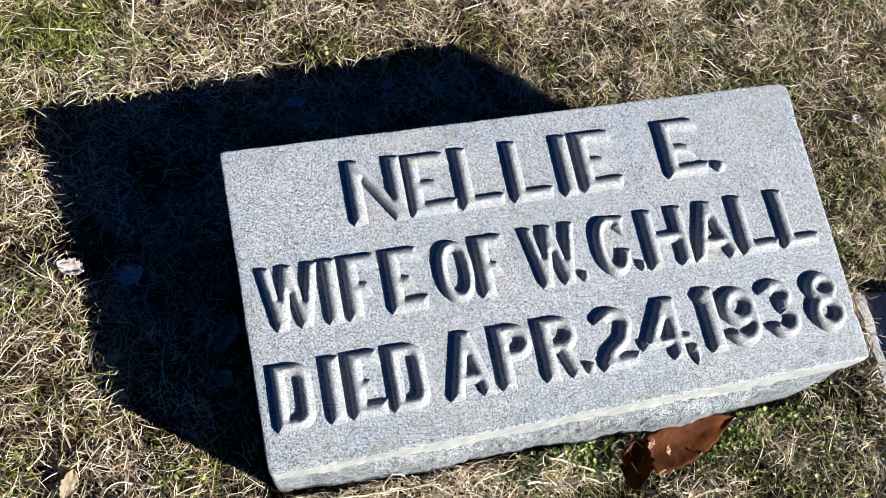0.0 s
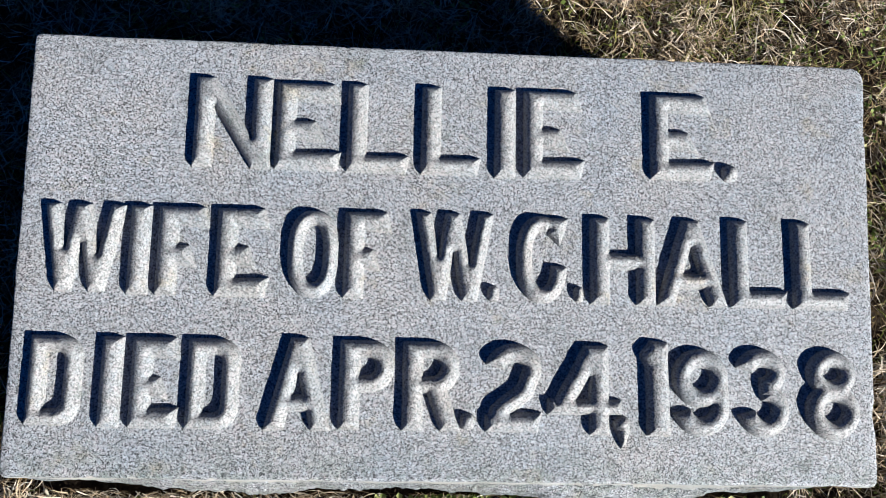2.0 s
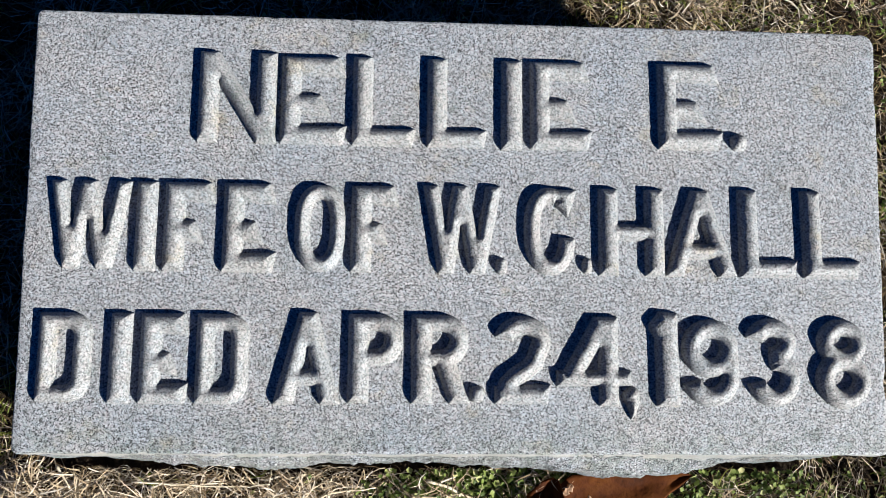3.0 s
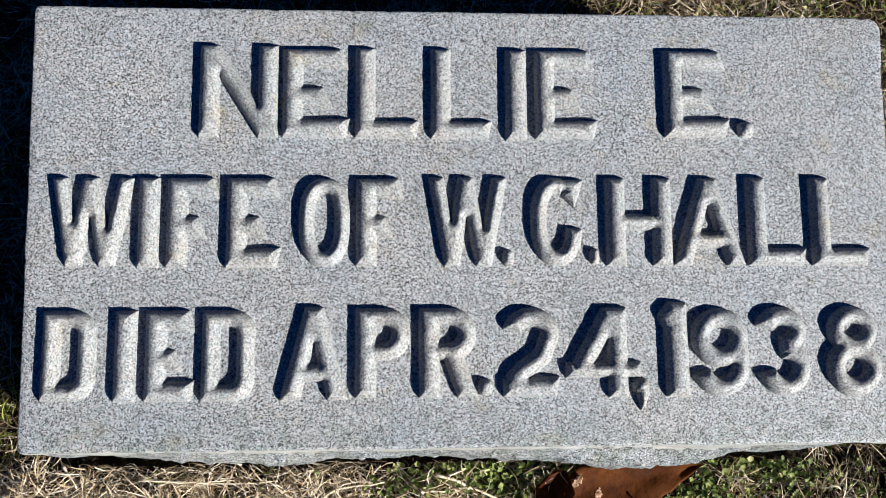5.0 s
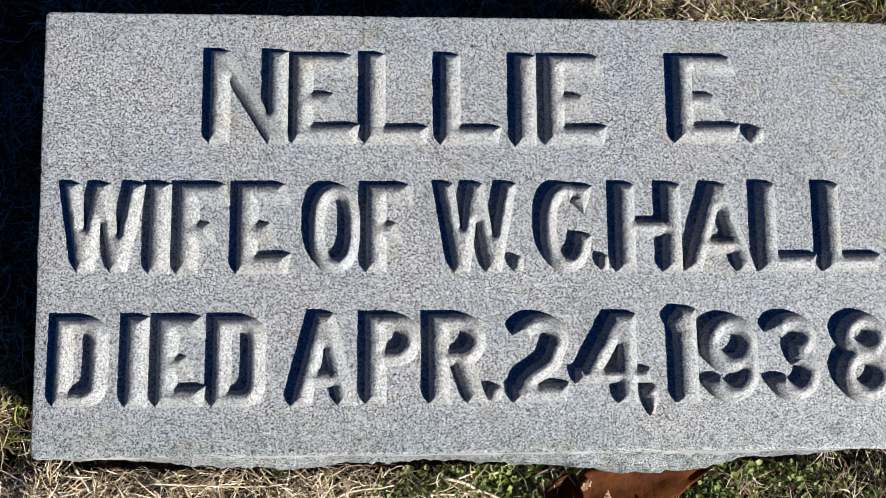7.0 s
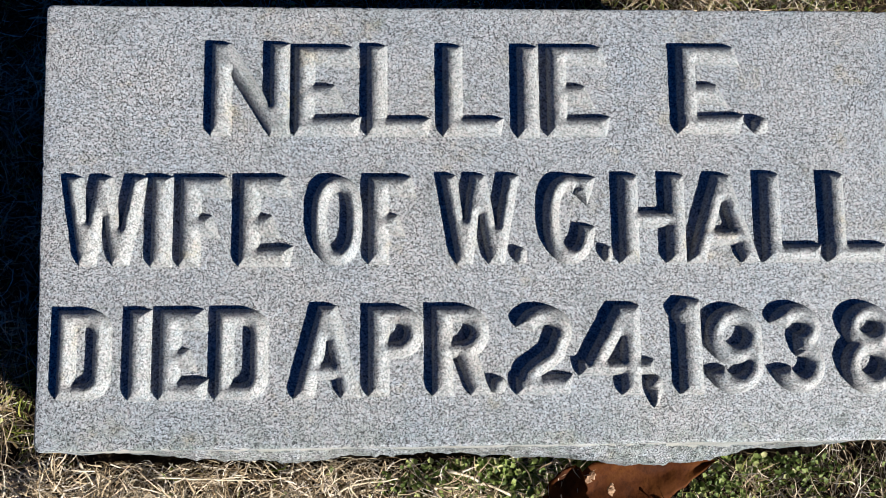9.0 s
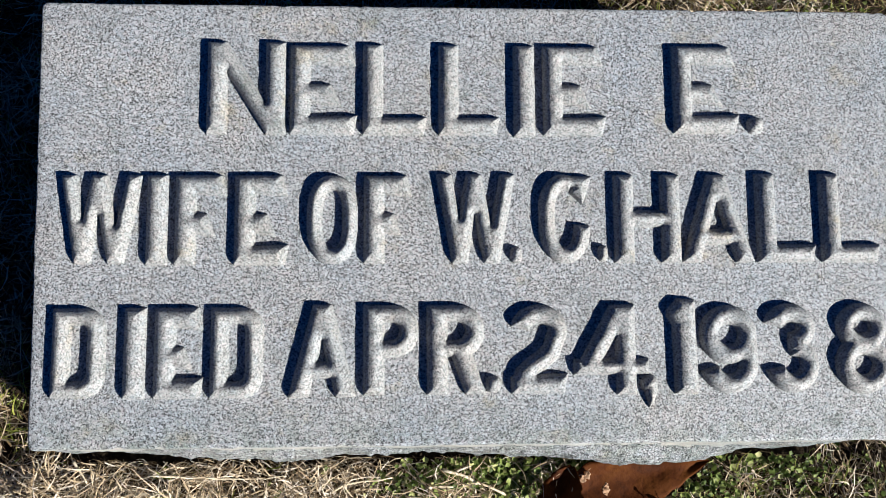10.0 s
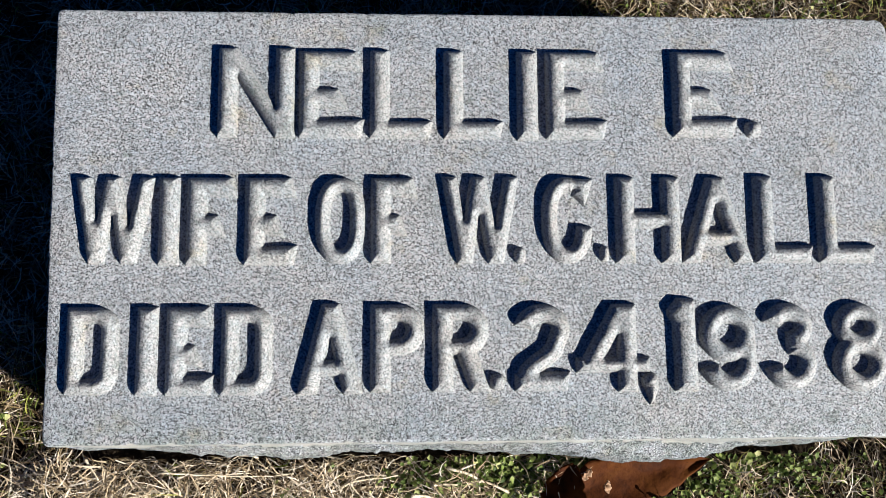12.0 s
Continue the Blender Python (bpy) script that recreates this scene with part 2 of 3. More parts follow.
def build_block(parent):
    depths = [0.0012, 0.003, 0.006, 0.010, 0.014, 0.0165, 0.019, 0.0215, 0.024, 0.0265, 0.029, 0.032, 0.035, 0.038, 0.041, 0.044, 0.047, 0.05, 0.054, 0.058, 0.063, 0.068, 0.075, 0.083, 0.092, 0.105, 0.13, 0.16, 0.19, 0.22]
    rim = stone_ring(0.0)
    mid = Vector((WIDE / 2, -TALL / 2, 0))
    rings = []
    for inset, drop in ((0.0050, 0.0), (0.0014, 0.00015), (0.0004, 0.0005)):
        ring = []
        for p in rim:
            ring.append(p.lerp(mid, inset * 3) - Vector((0, 0, drop)))
        rings.append(ring)
    rings += [stone_ring(d) for d in depths]
    n = len(rim)
    v = [p - STONE_BASE for r in rings for p in r]
    f = [(r * n + k, (r + 1) * n + k, (r + 1) * n + (k + 1) % n, r * n + (k + 1) % n) for r in range(len(rings) - 1) for k in range(n)]
    # face, as a grid of its own so that it shades evenly
    f.append(tuple(range(n)))
    f.append(tuple(range((len(rings) - 1) * n, len(rings) * n))[::-1])
    me = mesh_of("block", v, f, GRANITE)
    me.materials.append(GRANITE_PITCHED)
    me.materials.append(GRANITE_SAWN)
    for p in me.polygons:
        low = -(p.center.z + STONE_BASE.z)
        along = p.center.x + STONE_BASE.x
        draft = 0.034 + 0.006 * noise.noise((along * 19, 4.0, 1.0)) + 0.002 * noise.noise((along * 80, 2.0, 6.0))
        p.material_index = 1 if low > draft + 0.001 else 2 if low > 0.0015 and p.normal.y < -0.5 else 0
        if len(p.vertices) > 4:
            p.use_smooth = False
    part("block", me, parent, "light grey granite block with a rock-pitched front")


# Raised, round-backed letters. A glyph is a list of strokes; a stroke is a list of closed rings in metres.
def box(x0, y0, x1, y1):
    return [[(x0, y0), (x1, y0), (x1, y1), (x0, y1)]]


def quad(*p):
    return [list(p)]


def arc(cx, cy, rx, ry, a0, a1, n=26, power=2.0):
    out = []
    for k in range(n + 1):
        a = radians(a0 + (a1 - a0) * k / n)
        c, s = math.cos(a), math.sin(a)
        out.append((cx + rx * math.copysign(abs(c) ** (2 / power), c), cy + ry * math.copysign(abs(s) ** (2 / power), s)))
    return out


def ribbon(path, half):
    left, right = [], []
    for k, (x, y) in enumerate(path):
        a, b = path[max(k - 1, 0)], path[min(k + 1, len(path) - 1)]
        dx, dy = b[0] - a[0], b[1] - a[1]
        size = math.hypot(dx, dy) or 1
        left.append((x - dy / size * half, y + dx / size * half))
        right.append((x + dy / size * half, y - dx / size * half))
    return [left + right[::-1]]


def oval(cx, cy, rx, ry, s, power=2.0):
    return [arc(cx, cy, rx, ry, 0, 356, 60, power), arc(cx, cy, rx - s, ry - s, 0, 356, 60, power)]


def bowl(x0, y0, x1, y1, s, a, r):
    """A D-shaped ring with a straight left side."""
    def ring(l, b, w, t, rad):
        return [(l, b)] + arc(w - rad, b + rad, rad, rad, -90, 0, 10) + arc(w - rad, t - rad, rad, rad, 0, 90, 10) + [(l, t)]
    return [ring(x0, y0, x1, y1, r), ring(x0 + s, y0 + a, x1 - s, y1 - a, max(0.002, r - s * 0.75))]


def glyph(ch, w, h):
    s, a = 0.0140, 0.0120
    if ch == "I":
        return [box(0, 0, w, h)]
    if ch == "N":
        return [box(0, 0, s, h), box(w - s, 0, w, h), quad((0, h), (s * 0.95, h), (w, 0), (w - s * 0.95, 0))]
    if ch == "L":
        return [box(0, 0, s, h), quad((0, 0), (w * 0.94, 0), (w, a * 1.05), (0, a))]
    if ch in "EF":
        out = [box(0, 0, s, h), quad((0, h - a), (w * 0.97, h - a * 1.2), (w * 0.87, h), (0, h)), quad((0, h * 0.385), (w * 0.76, h * 0.310), (w * 0.60, h * 0.560), (0, h * 0.560))]
        if ch == "E":
            out.append(quad((0, 0), (w * 0.92, 0), (w, a * 1.15), (0, a)))
        return out
    if ch == "W":
        k = s * 0.76
        tops, feet = (k / 2, w * 0.47, w - k / 2), (w * 0.29, w * 0.69)
        leg = lambda t, b: quad((t - k / 2, h), (b - k / 2, 0), (b + k / 2, 0), (t + k / 2, h))
        return [leg(tops[0], feet[0]), leg(tops[1], feet[0]), leg(tops[1], feet[1]), leg(tops[2], feet[1])]
    if ch == "O":
        return [oval(w / 2, h / 2, w / 2, h / 2, s * 0.74, 2.5)]
    if ch == "C":
        return [ribbon(arc(w * 0.49, h / 2, w * 0.49 - s * 0.40, h / 2 - s * 0.40, 62, 352, 54, 2.4), s * 0.40), quad((w * 0.56, h * 0.985), (w * 1.02, h * 0.975), (w * 0.84, h * 0.66), (w * 0.62, h * 0.78))]
    if ch == "H":
        return [box(0, 0, s, h), box(w - s, 0, w, h), box(0, h * 0.40, w, h * 0.59)]
    if ch == "A":
        m = w * 0.5
        return [quad((0, 0), (s * 0.95, 0), (m + s * 0.45, h), (m - s * 0.45, h)), quad((w - s * 0.95, 0), (w, 0), (m + s * 0.45, h), (m - s * 0.45, h)), box(w * 0.2, h * 0.20, w * 0.8, h * 0.38)]
    if ch == "D":
        return [bowl(0, 0, w, h, s * 0.85, a * 0.9, w * 0.40)]
    if ch in "PR":
        out = [box(0, 0, s, h), bowl(0, h * 0.42, w * (1.0 if ch == "P" else 0.97), h, s * 0.88, a * 0.92, h * 0.27)]
        if ch == "R":
            out.append(quad((w - s, 0), (w, 0), (w * 0.74, h * 0.5), (w * 0.74 - s, h * 0.5)))
        return out
    if ch == "2":
        p = arc(w * 0.5, h * 0.71, w * 0.5 - s * 0.46, h * 0.29 - s * 0.46, 172, -30, 28) + [(w * 0.71, h * 0.47), (w * 0.55, h * 0.38), (w * 0.37, h * 0.30), (w * 0.235, h * 0.22), (w * 0.185, h * 0.13), (w * 0.20, h * 0.03)]
        return [ribbon(p, s * 0.46), quad((0, 0), (w * 0.93, 0), (w, a * 1.1), (0, a))]
    if ch == "4":
        return [box(w * 0.56, 0, w * 0.83, h), quad((0, h * 0.24), (w * 0.28, h * 0.24), (w * 0.83, h), (w * 0.50, h)), box(0, h * 0.22, w, h * 0.39)]
    if ch == "1":
        return [quad((w * 0.22, 0), (w, 0), (w * 0.97, h * 0.985), (w * 0.38, h), (w * 0.04, h * 0.88), (w * 0.02, h * 0.82), (w * 0.20, h * 0.72))]
    if ch == "9":
        return [oval(w * 0.5, h * 0.665, w * 0.5, h * 0.335, s * 0.92), ribbon([(w - s * 0.46, h * 0.66)] + arc(w * 0.5, h * 0.33, w * 0.5 - s * 0.46, h * 0.33 - s * 0.46, 0, -168, 26), s * 0.46)]
    if ch == "3":
        return [ribbon(arc(w * 0.47, h * 0.73, w * 0.49 - s * 0.46, h * 0.27 - s * 0.46, 170, -95, 30), s * 0.46), ribbon(arc(w * 0.5, h * 0.31, w * 0.5 - s * 0.46, h * 0.31 - s * 0.46, 95, -170, 30), s * 0.46)]
    if ch == "8":
        return [oval(w * 0.5, h * 0.735, w * 0.455, h * 0.265, s * 0.84), oval(w * 0.5, h * 0.315, w * 0.5, h * 0.315, s * 0.90)]
    if ch == ",":
        return [[arc(w * 0.5, h - w * 0.5, w * 0.5, w * 0.5, 0, 340, 18)], quad((w * 0.15, h * 0.55), (w, h * 0.62), (w * 0.75, h * 0.2), (w * 0.45, 0))]
    return [[arc(w / 2, h / 2, w / 2, h / 2, 0, 345, 20, 2.6)]]


def inside(px, py, rings):
    hit = np.zeros(px.shape, bool)
    for ring in rings:
        for (x0, y0), (x1, y1) in zip(ring, ring[1:] + ring[:1]):
            if y0 != y1:
                cross = (y0 > py) != (y1 > py)
                hit ^= cross & (px < (x1 - x0) * (py - y0) / (y1 - y0) + x0)
    return hit


def rim_of(strokes, step=0.0004):
    """Points along the outline of the strokes' union."""
    out = []
    for k, rings in enumerate(strokes):
        for ring in rings:
            pts = []
            for (x0, y0), (x1, y1) in zip(ring, ring[1:] + ring[:1]):
                n = max(1, int(math.hypot(x1 - x0, y1 - y0) / step))
                q = np.arange(n) / n
                pts.append(np.stack([x0 + (x1 - x0) * q, y0 + (y1 - y0) * q], -1))
            pts = np.concatenate(pts)
            keep = np.ones(len(pts), bool)
            for j, other in enumerate(strokes):
                if j != k:
                    deep = np.ones(len(pts), bool)
                    for dx, dy in ((4e-4, 0), (-4e-4, 0), (0, 4e-4), (0, -4e-4)):
                        deep &= inside(pts[:, 0] + dx, pts[:, 1] + dy, other)
                    keep &= ~deep
            out.append(pts[keep])
    return np.concatenate(out)


RELIEF, ROUND = 0.0071, 0.0076
LEDGE = 0.0009


def letter_mesh(ch, x, y, w, h, cell=0.00055):
    strokes = glyph(ch, w, h)
    pad = 0.0028
    xs, ys = np.arange(-pad, w + pad, cell), np.arange(-pad, h + pad, cell)
    gx, gy = [g.ravel() for g in np.meshgrid(xs, ys, indexing="ij")]
    solid = np.zeros(gx.shape, bool)
    for rings in strokes:
        solid |= inside(gx, gy, rings)
    rim = rim_of(strokes)
    d = np.empty(gx.shape)
    for k in range(0, len(gx), 4000):
        d[k:k + 4000] = np.sqrt(((gx[k:k + 4000, None] - rim[None, :, 0]) ** 2 + (gy[k:k + 4000, None] - rim[None, :, 1]) ** 2).min(1))
    d = np.where(solid, d, -d)
    size = min(1.0, min(w, h) / 0.0135)
    u = np.clip(d / (ROUND * size), 0, 1)
    nick = np.array([noise.noise(((x + p) * 330, (y + q) * 330, 4)) for p, q in zip(gx, gy)])
    lip = LEDGE * (0.8 + 0.7 * nick)
    step = np.clip((d + lip) / 0.0003, 0, 1) * 0.00042 - 0.0002
    z = np.where(d > 0, RELIEF * size ** 0.5 * (1 - (1 - u) ** 2.0) ** 0.53 + 0.0002, np.where(d > -0.0018, step, d * 0.9))
    worn = np.array([noise.noise(((x + p) * 190, (y + q) * 190, 0)) for p, q in zip(gx, gy)])
    z = np.where(d > 0.0004, z + 0.00035 * worn * np.clip(d / 0.002, 0, 1), z) - 0.0001
    ny = len(ys)
    i, j = [g.ravel() for g in np.meshgrid(np.arange(len(xs) - 1), np.arange(ny - 1), indexing="ij")]
    f = np.stack([i * ny + j, (i + 1) * ny + j, (i + 1) * ny + j + 1, i * ny + j + 1], -1)
    f = f[d[f].max(1) > -0.0019]
    used, back = np.unique(f, return_inverse=True)
    v = np.stack([gx + x, gy + y, z], -1)[used] - np.array(STONE_BASE)
    return mesh_of("letter", v, back.reshape(-1, 4).tolist(), GRANITE_OCHRE_DIMMED)


LINE_TOP = [("N", 0.1160, -0.0940, 0.0545, 0.0660),
    ("E", 0.1735, -0.0940, 0.0470, 0.0640),
    ("L", 0.2240, -0.0940, 0.0450, 0.0650),
    ("L", 0.2770, -0.0940, 0.0430, 0.0650),
    ("I", 0.3300, -0.0950, 0.0150, 0.0660),
    ("E", 0.3510, -0.0940, 0.0450, 0.0650),
    ("E", 0.4440, -0.0920, 0.0480, 0.0640),
    (".", 0.4970, -0.0920, 0.0120, 0.0120)]
LINE_MIDDLE = [("W", 0.0200, -0.1840, 0.0550, 0.0610),
    ("I", 0.0780, -0.1850, 0.0140, 0.0620),
    ("F", 0.0970, -0.1850, 0.0360, 0.0620),
    ("E", 0.1370, -0.1850, 0.0370, 0.0620),
    ("O", 0.1860, -0.1840, 0.0350, 0.0610),
    ("F", 0.2250, -0.1840, 0.0340, 0.0610),
    ("W", 0.2750, -0.1840, 0.0550, 0.0620),
    (".", 0.3260, -0.1840, 0.0080, 0.0110),
    ("C", 0.3460, -0.1840, 0.0370, 0.0620),
    (".", 0.3870, -0.1830, 0.0070, 0.0110),
    ("H", 0.3990, -0.1840, 0.0470, 0.0620),
    ("A", 0.4460, -0.1840, 0.0520, 0.0620),
    ("L", 0.5000, -0.1840, 0.0420, 0.0630),
    ("L", 0.5460, -0.1840, 0.0420, 0.0630)]
LINE_BOTTOM = [("D", 0.0190, -0.2730, 0.0350, 0.0590),
    ("I", 0.0660, -0.2740, 0.0140, 0.0600),
    ("E", 0.0860, -0.2740, 0.0330, 0.0600),
    ("D", 0.1230, -0.2740, 0.0350, 0.0600),
    ("A", 0.1750, -0.2740, 0.0450, 0.0620),
    ("P", 0.2250, -0.2730, 0.0370, 0.0600),
    ("R", 0.2680, -0.2730, 0.0400, 0.0600),
    (".", 0.3080, -0.2720, 0.0100, 0.0110),
    ("2", 0.3250, -0.2730, 0.0390, 0.0600),
    ("4", 0.3680, -0.2740, 0.0520, 0.0610),
    (",", 0.4140, -0.2830, 0.0120, 0.0220),
    ("1", 0.4330, -0.2740, 0.0210, 0.0650),
    ("9", 0.4560, -0.2740, 0.0400, 0.0600),
    ("3", 0.5020, -0.2740, 0.0370, 0.0610),
    ("8", 0.5510, -0.2750, 0.0390, 0.0620)]


def build_gravestone():
    stone = new("gravestone")
    stone.matrix_world = FACE @ Matrix.Translation(STONE_BASE)
    tagged(stone, "low light grey granite gravestone with three lines of raised letters", "gravestone")
    build_block(stone)
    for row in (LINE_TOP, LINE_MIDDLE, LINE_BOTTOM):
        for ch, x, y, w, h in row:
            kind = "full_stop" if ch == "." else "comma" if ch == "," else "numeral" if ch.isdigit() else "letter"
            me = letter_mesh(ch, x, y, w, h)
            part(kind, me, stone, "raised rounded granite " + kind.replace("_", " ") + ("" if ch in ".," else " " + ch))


build_gravestone()


# ---- neighbouring footing ----
def slab(name, x0, y0, z0, x1, y1, z1, material, seed):
    bm = bmesh.new()
    bmesh.ops.create_cube(bm, size=1, matrix=Matrix.LocRotScale(((x0 + x1) / 2, (y0 + y1) / 2, (z0 + z1) / 2), None, (x1 - x0, y1 - y0, z1 - z0)))
    bmesh.ops.bevel(bm, geom=bm.edges[:], offset=0.004, segments=2, affect="EDGES")
    bmesh.ops.subdivide_edges(bm, edges=[e for e in bm.edges if e.calc_length() > 0.1], cuts=24, use_grid_fill=True)
    for v in bm.verts:
        v.co += Vector((noise.noise(v.co * 40 + Vector((seed, 0, 0))), noise.noise(v.co * 40 + Vector((0, seed, 0))), noise.noise(v.co * 30 + Vector((0, 0, seed))))) * 0.0022
    me = bpy.data.meshes.new(name)
    bm.to_mesh(me)
    bm.free()
    me.materials.append(material)
    return new(name, me)


TURN = Matrix.Translation((0.740, -0.22, 0)) @ Matrix.Rotation(radians(-6.3), 4, "Z")
footing = slab("footing", -0.012, -0.44, -0.06, 0.44, 0.004, 0.020, CONCRETE, 3)
footing.matrix_world = TURN
tagged(footing, "weathered grey concrete footing set flush in the turf", "footing")
marker = slab("flat_marker", 0.034, -0.40, 0.019, 0.40, -0.004, 0.040, CONCRETE, 8)
marker.matrix_world = TURN
tagged(marker, "low pale stone slab lying on a concrete footing", "flat marker")

# ---- turf ----
RNG = np.random.default_rng(7)
AREA = (-0.50, 1.20, -0.68, 0.52)


def patchy(x, y, scale, seed):
    return np.array([noise.noise((p * scale, q * scale, seed)) for p, q in zip(x, y)])


def free(x, y, pad=0.0):
    stone = (x > -0.004 - pad) & (x < 0.612 + pad) & (y > -0.331 - pad) & (y < -0.016 + pad)
    p, q = (x - 0.740) * 0.994 - (y + 0.22) * 0.1097, (y + 0.22) * 0.994 + (x - 0.740) * 0.1097
    slabs = (p > -0.006 - pad) & (p < 0.44 + pad) & (q > -0.44 - pad) & (q < 0.002 + pad)
    u, w = (x - 0.450) * 0.974 + (y + 0.349) * 0.225, (y + 0.349) * 0.974 - (x - 0.450) * 0.225
    leaf = (u / 0.057) ** 2 + (w / 0.017) ** 2 < 1
    return ~(stone | slabs | leaf)


def scatter(n, x0, x1, y0, y1, weight=None):
    x, y = RNG.uniform(x0, x1, n), RNG.uniform(y0, y1, n)
    ok = free(x, y)
    if (x0, x1, y0, y1) == AREA:
        # the thick turf thins out towards its borders
        rim = np.minimum(np.minimum(x - x0, x1 - x), np.minimum(y - y0, y1 - y))
        ok &= RNG.random(n) < np.clip(rim / 0.14, 0.0, 1.0)
    if weight is not None:
        ok &= RNG.random(n) < weight(x, y)
    return x[ok], y[ok]


def strands(name, x, y, material, label, length, width, rise, droop, lift=(0.0, 0.012), steps=5, wander=0.35, category="grass", over=False):
    """Curved, tapering blades from the points x, y, all in one sheet of turf."""
    n = len(x)
    size = RNG.uniform(*length, n) * RNG.uniform(0.7, 1.2, n)
    wide = RNG.uniform(*width, n)
    turn = RNG.uniform(0, 2 * math.pi, n)
    pitch = np.radians(RNG.uniform(*rise, n))
    tuft = np.clip(0.55 + 1.5 * patchy(x, y, 30, 12), 0.1, 1.5)
    p = np.stack([x, y, ground_z(x, y) + RNG.uniform(*lift, n) * tuft], -1)
    roll = RNG.uniform(-1.0, 1.0, n)
    curl, bend = RNG.normal(0, wander, n), RNG.uniform(*droop, n)
    rows, good = [], np.ones(n, bool)
    for k in range(steps):
        q = k / (steps - 1)
        way = np.stack([np.cos(turn) * np.cos(pitch), np.sin(turn) * np.cos(pitch), np.sin(pitch)], -1)
        side = np.stack([-np.sin(turn), np.cos(turn), np.zeros(n)], -1)
        up = np.cross(way, side)
        edge = side * np.cos(roll)[:, None] + up * np.sin(roll)[:, None]
        half = wide * 0.5 * (1 - 0.85 * q ** 1.6) * (0.75 + 0.5 * min(q * 3, 1) * 0.5)
        rows.append(np.stack([p - edge * half[:, None], p + edge * half[:, None]], 1))
        if over:
            # these blades lie on the footing's edge
            p[:, 2] = np.maximum(p[:, 2], 0.024)
        else:
            good &= free(p[:, 0], p[:, 1], -0.002)
        p = p + way * (size / (steps - 1))[:, None]
        p[:, 2] = np.maximum(p[:, 2], ground_z(p[:, 0], p[:, 1]) + 0.001)
        turn = turn + curl + RNG.normal(0, wander * 0.6, n)
        pitch = np.clip(pitch - np.radians(bend), -0.9, 1.5)
    v = np.stack(rows, 1)[good]
    m = len(v)
    base = (np.arange(m) * steps * 2)[:, None]
    f = [base + np.array([[2 * k, 2 * k + 1, 2 * k + 3, 2 * k + 2]]) for k in range(steps - 1)]
    ob = new(name, mesh_of(name, v.reshape(-1, 3), np.concatenate(f).tolist(), material))
    return tagged(ob, label, category, kind="stuff")


x, y = scatter(62000, *AREA)
strands("thatch", x, y, THATCH, "brown matted thatch of dead grass on the soil", (0.008, 0.028), (0.0008, 0.0020), (-5, 30), (0, 18), (0.0, 0.011), 4, 0.25)


def green_patch(x, y):
    return np.exp(-((x + 0.175) ** 2 / 0.0055 + (y - 0.238) ** 2 / 0.0022))


MOSS = ((-0.200, -0.095, 0.022), (-0.206, -0.197, 0.016), (-0.228, -0.262, 0.022), (-0.077, -0.298, 0.016), (0.145, 0.215, 0.018), (0.330, 0.235, 0.016), (-0.110, -0.255, 0.012))


def mossy(x, y):
    return sum(np.exp(-((x - p) ** 2 + (y - q) ** 2) / r ** 2) for p, q, r in MOSS)


def shady_side(x, y):
    """The greener, thinner turf to the right of the stone and before its right half."""
    return np.clip((x - 0.42) / 0.25, 0, 1) * np.clip((0.16 - y) / 0.12, 0, 1)


def straw_share(x, y):
    return np.clip(0.60 + 1.2 * patchy(x, y, 13, 1) + 0.8 * patchy(x, y, 38, 6) - 0.7 * green_patch(x, y) - 0.4 * mossy(x, y) - 0.20 * shady_side(x, y) - 0.5 * np.exp(-((x - 0.33) / 0.12) ** 2 - ((y + 0.355) / 0.035) ** 2), 0.05, 1)


x, y = scatter(215000, *AREA, weight=straw_share)
strands("dry_grass", x, y, STRAW, "tangled straw-coloured dormant grass round the stone", (0.006, 0.030), (0.0005, 0.0013), (-10, 40), (-10, 24), (0.001, 0.020), 4, 0.20)
x, y = scatter(6500, *AREA, weight=straw_share)
strands("dry_grass", x, y, STRAW, "longer bleached grass blades lying over the turf", (0.028, 0.052), (0.0007, 0.0015), (-5, 30), (0, 16), (0.006, 0.020), 6, 0.16)
x, y = scatter(2600, -0.06, 0.40, -0.375, -0.331)
strands("dry_grass", x, y, STRAW, "short straw grass pressed against the stone's front foot", (0.008, 0.034), (0.0006, 0.0015), (-5, 50), (-4, 24), (0.004, 0.024), 4, 0.22)
x, y = scatter(1500, *AREA, weight=straw_share)
strands("dry_runners", x, y, STEM, "pale dry runners and stalks lying over the turf", (0.03, 0.075), (0.0015, 0.0027), (-4, 22), (0, 9), (0.006, 0.018), 6, 0.14)


x, y = scatter(900, 0.690, 0.745, -0.48, -0.20)
strands("dry_grass", x, y, STRAW, "dry grass creeping over the concrete footing's edge", (0.014, 0.034), (0.0007, 0.0015), (0, 40), (0, 16), (0.008, 0.022), 5, 0.25, over=True)


def green_share(x, y):
    return np.clip(1.6 * green_patch(x, y) + 0.14 + 0.8 * patchy(x, y, 10, 4) + 0.5 * mossy(x, y) + 0.20 * shady_side(x, y) + 0.12 * np.clip((x - 0.3) / 0.3, 0, 1), 0.04, 1)


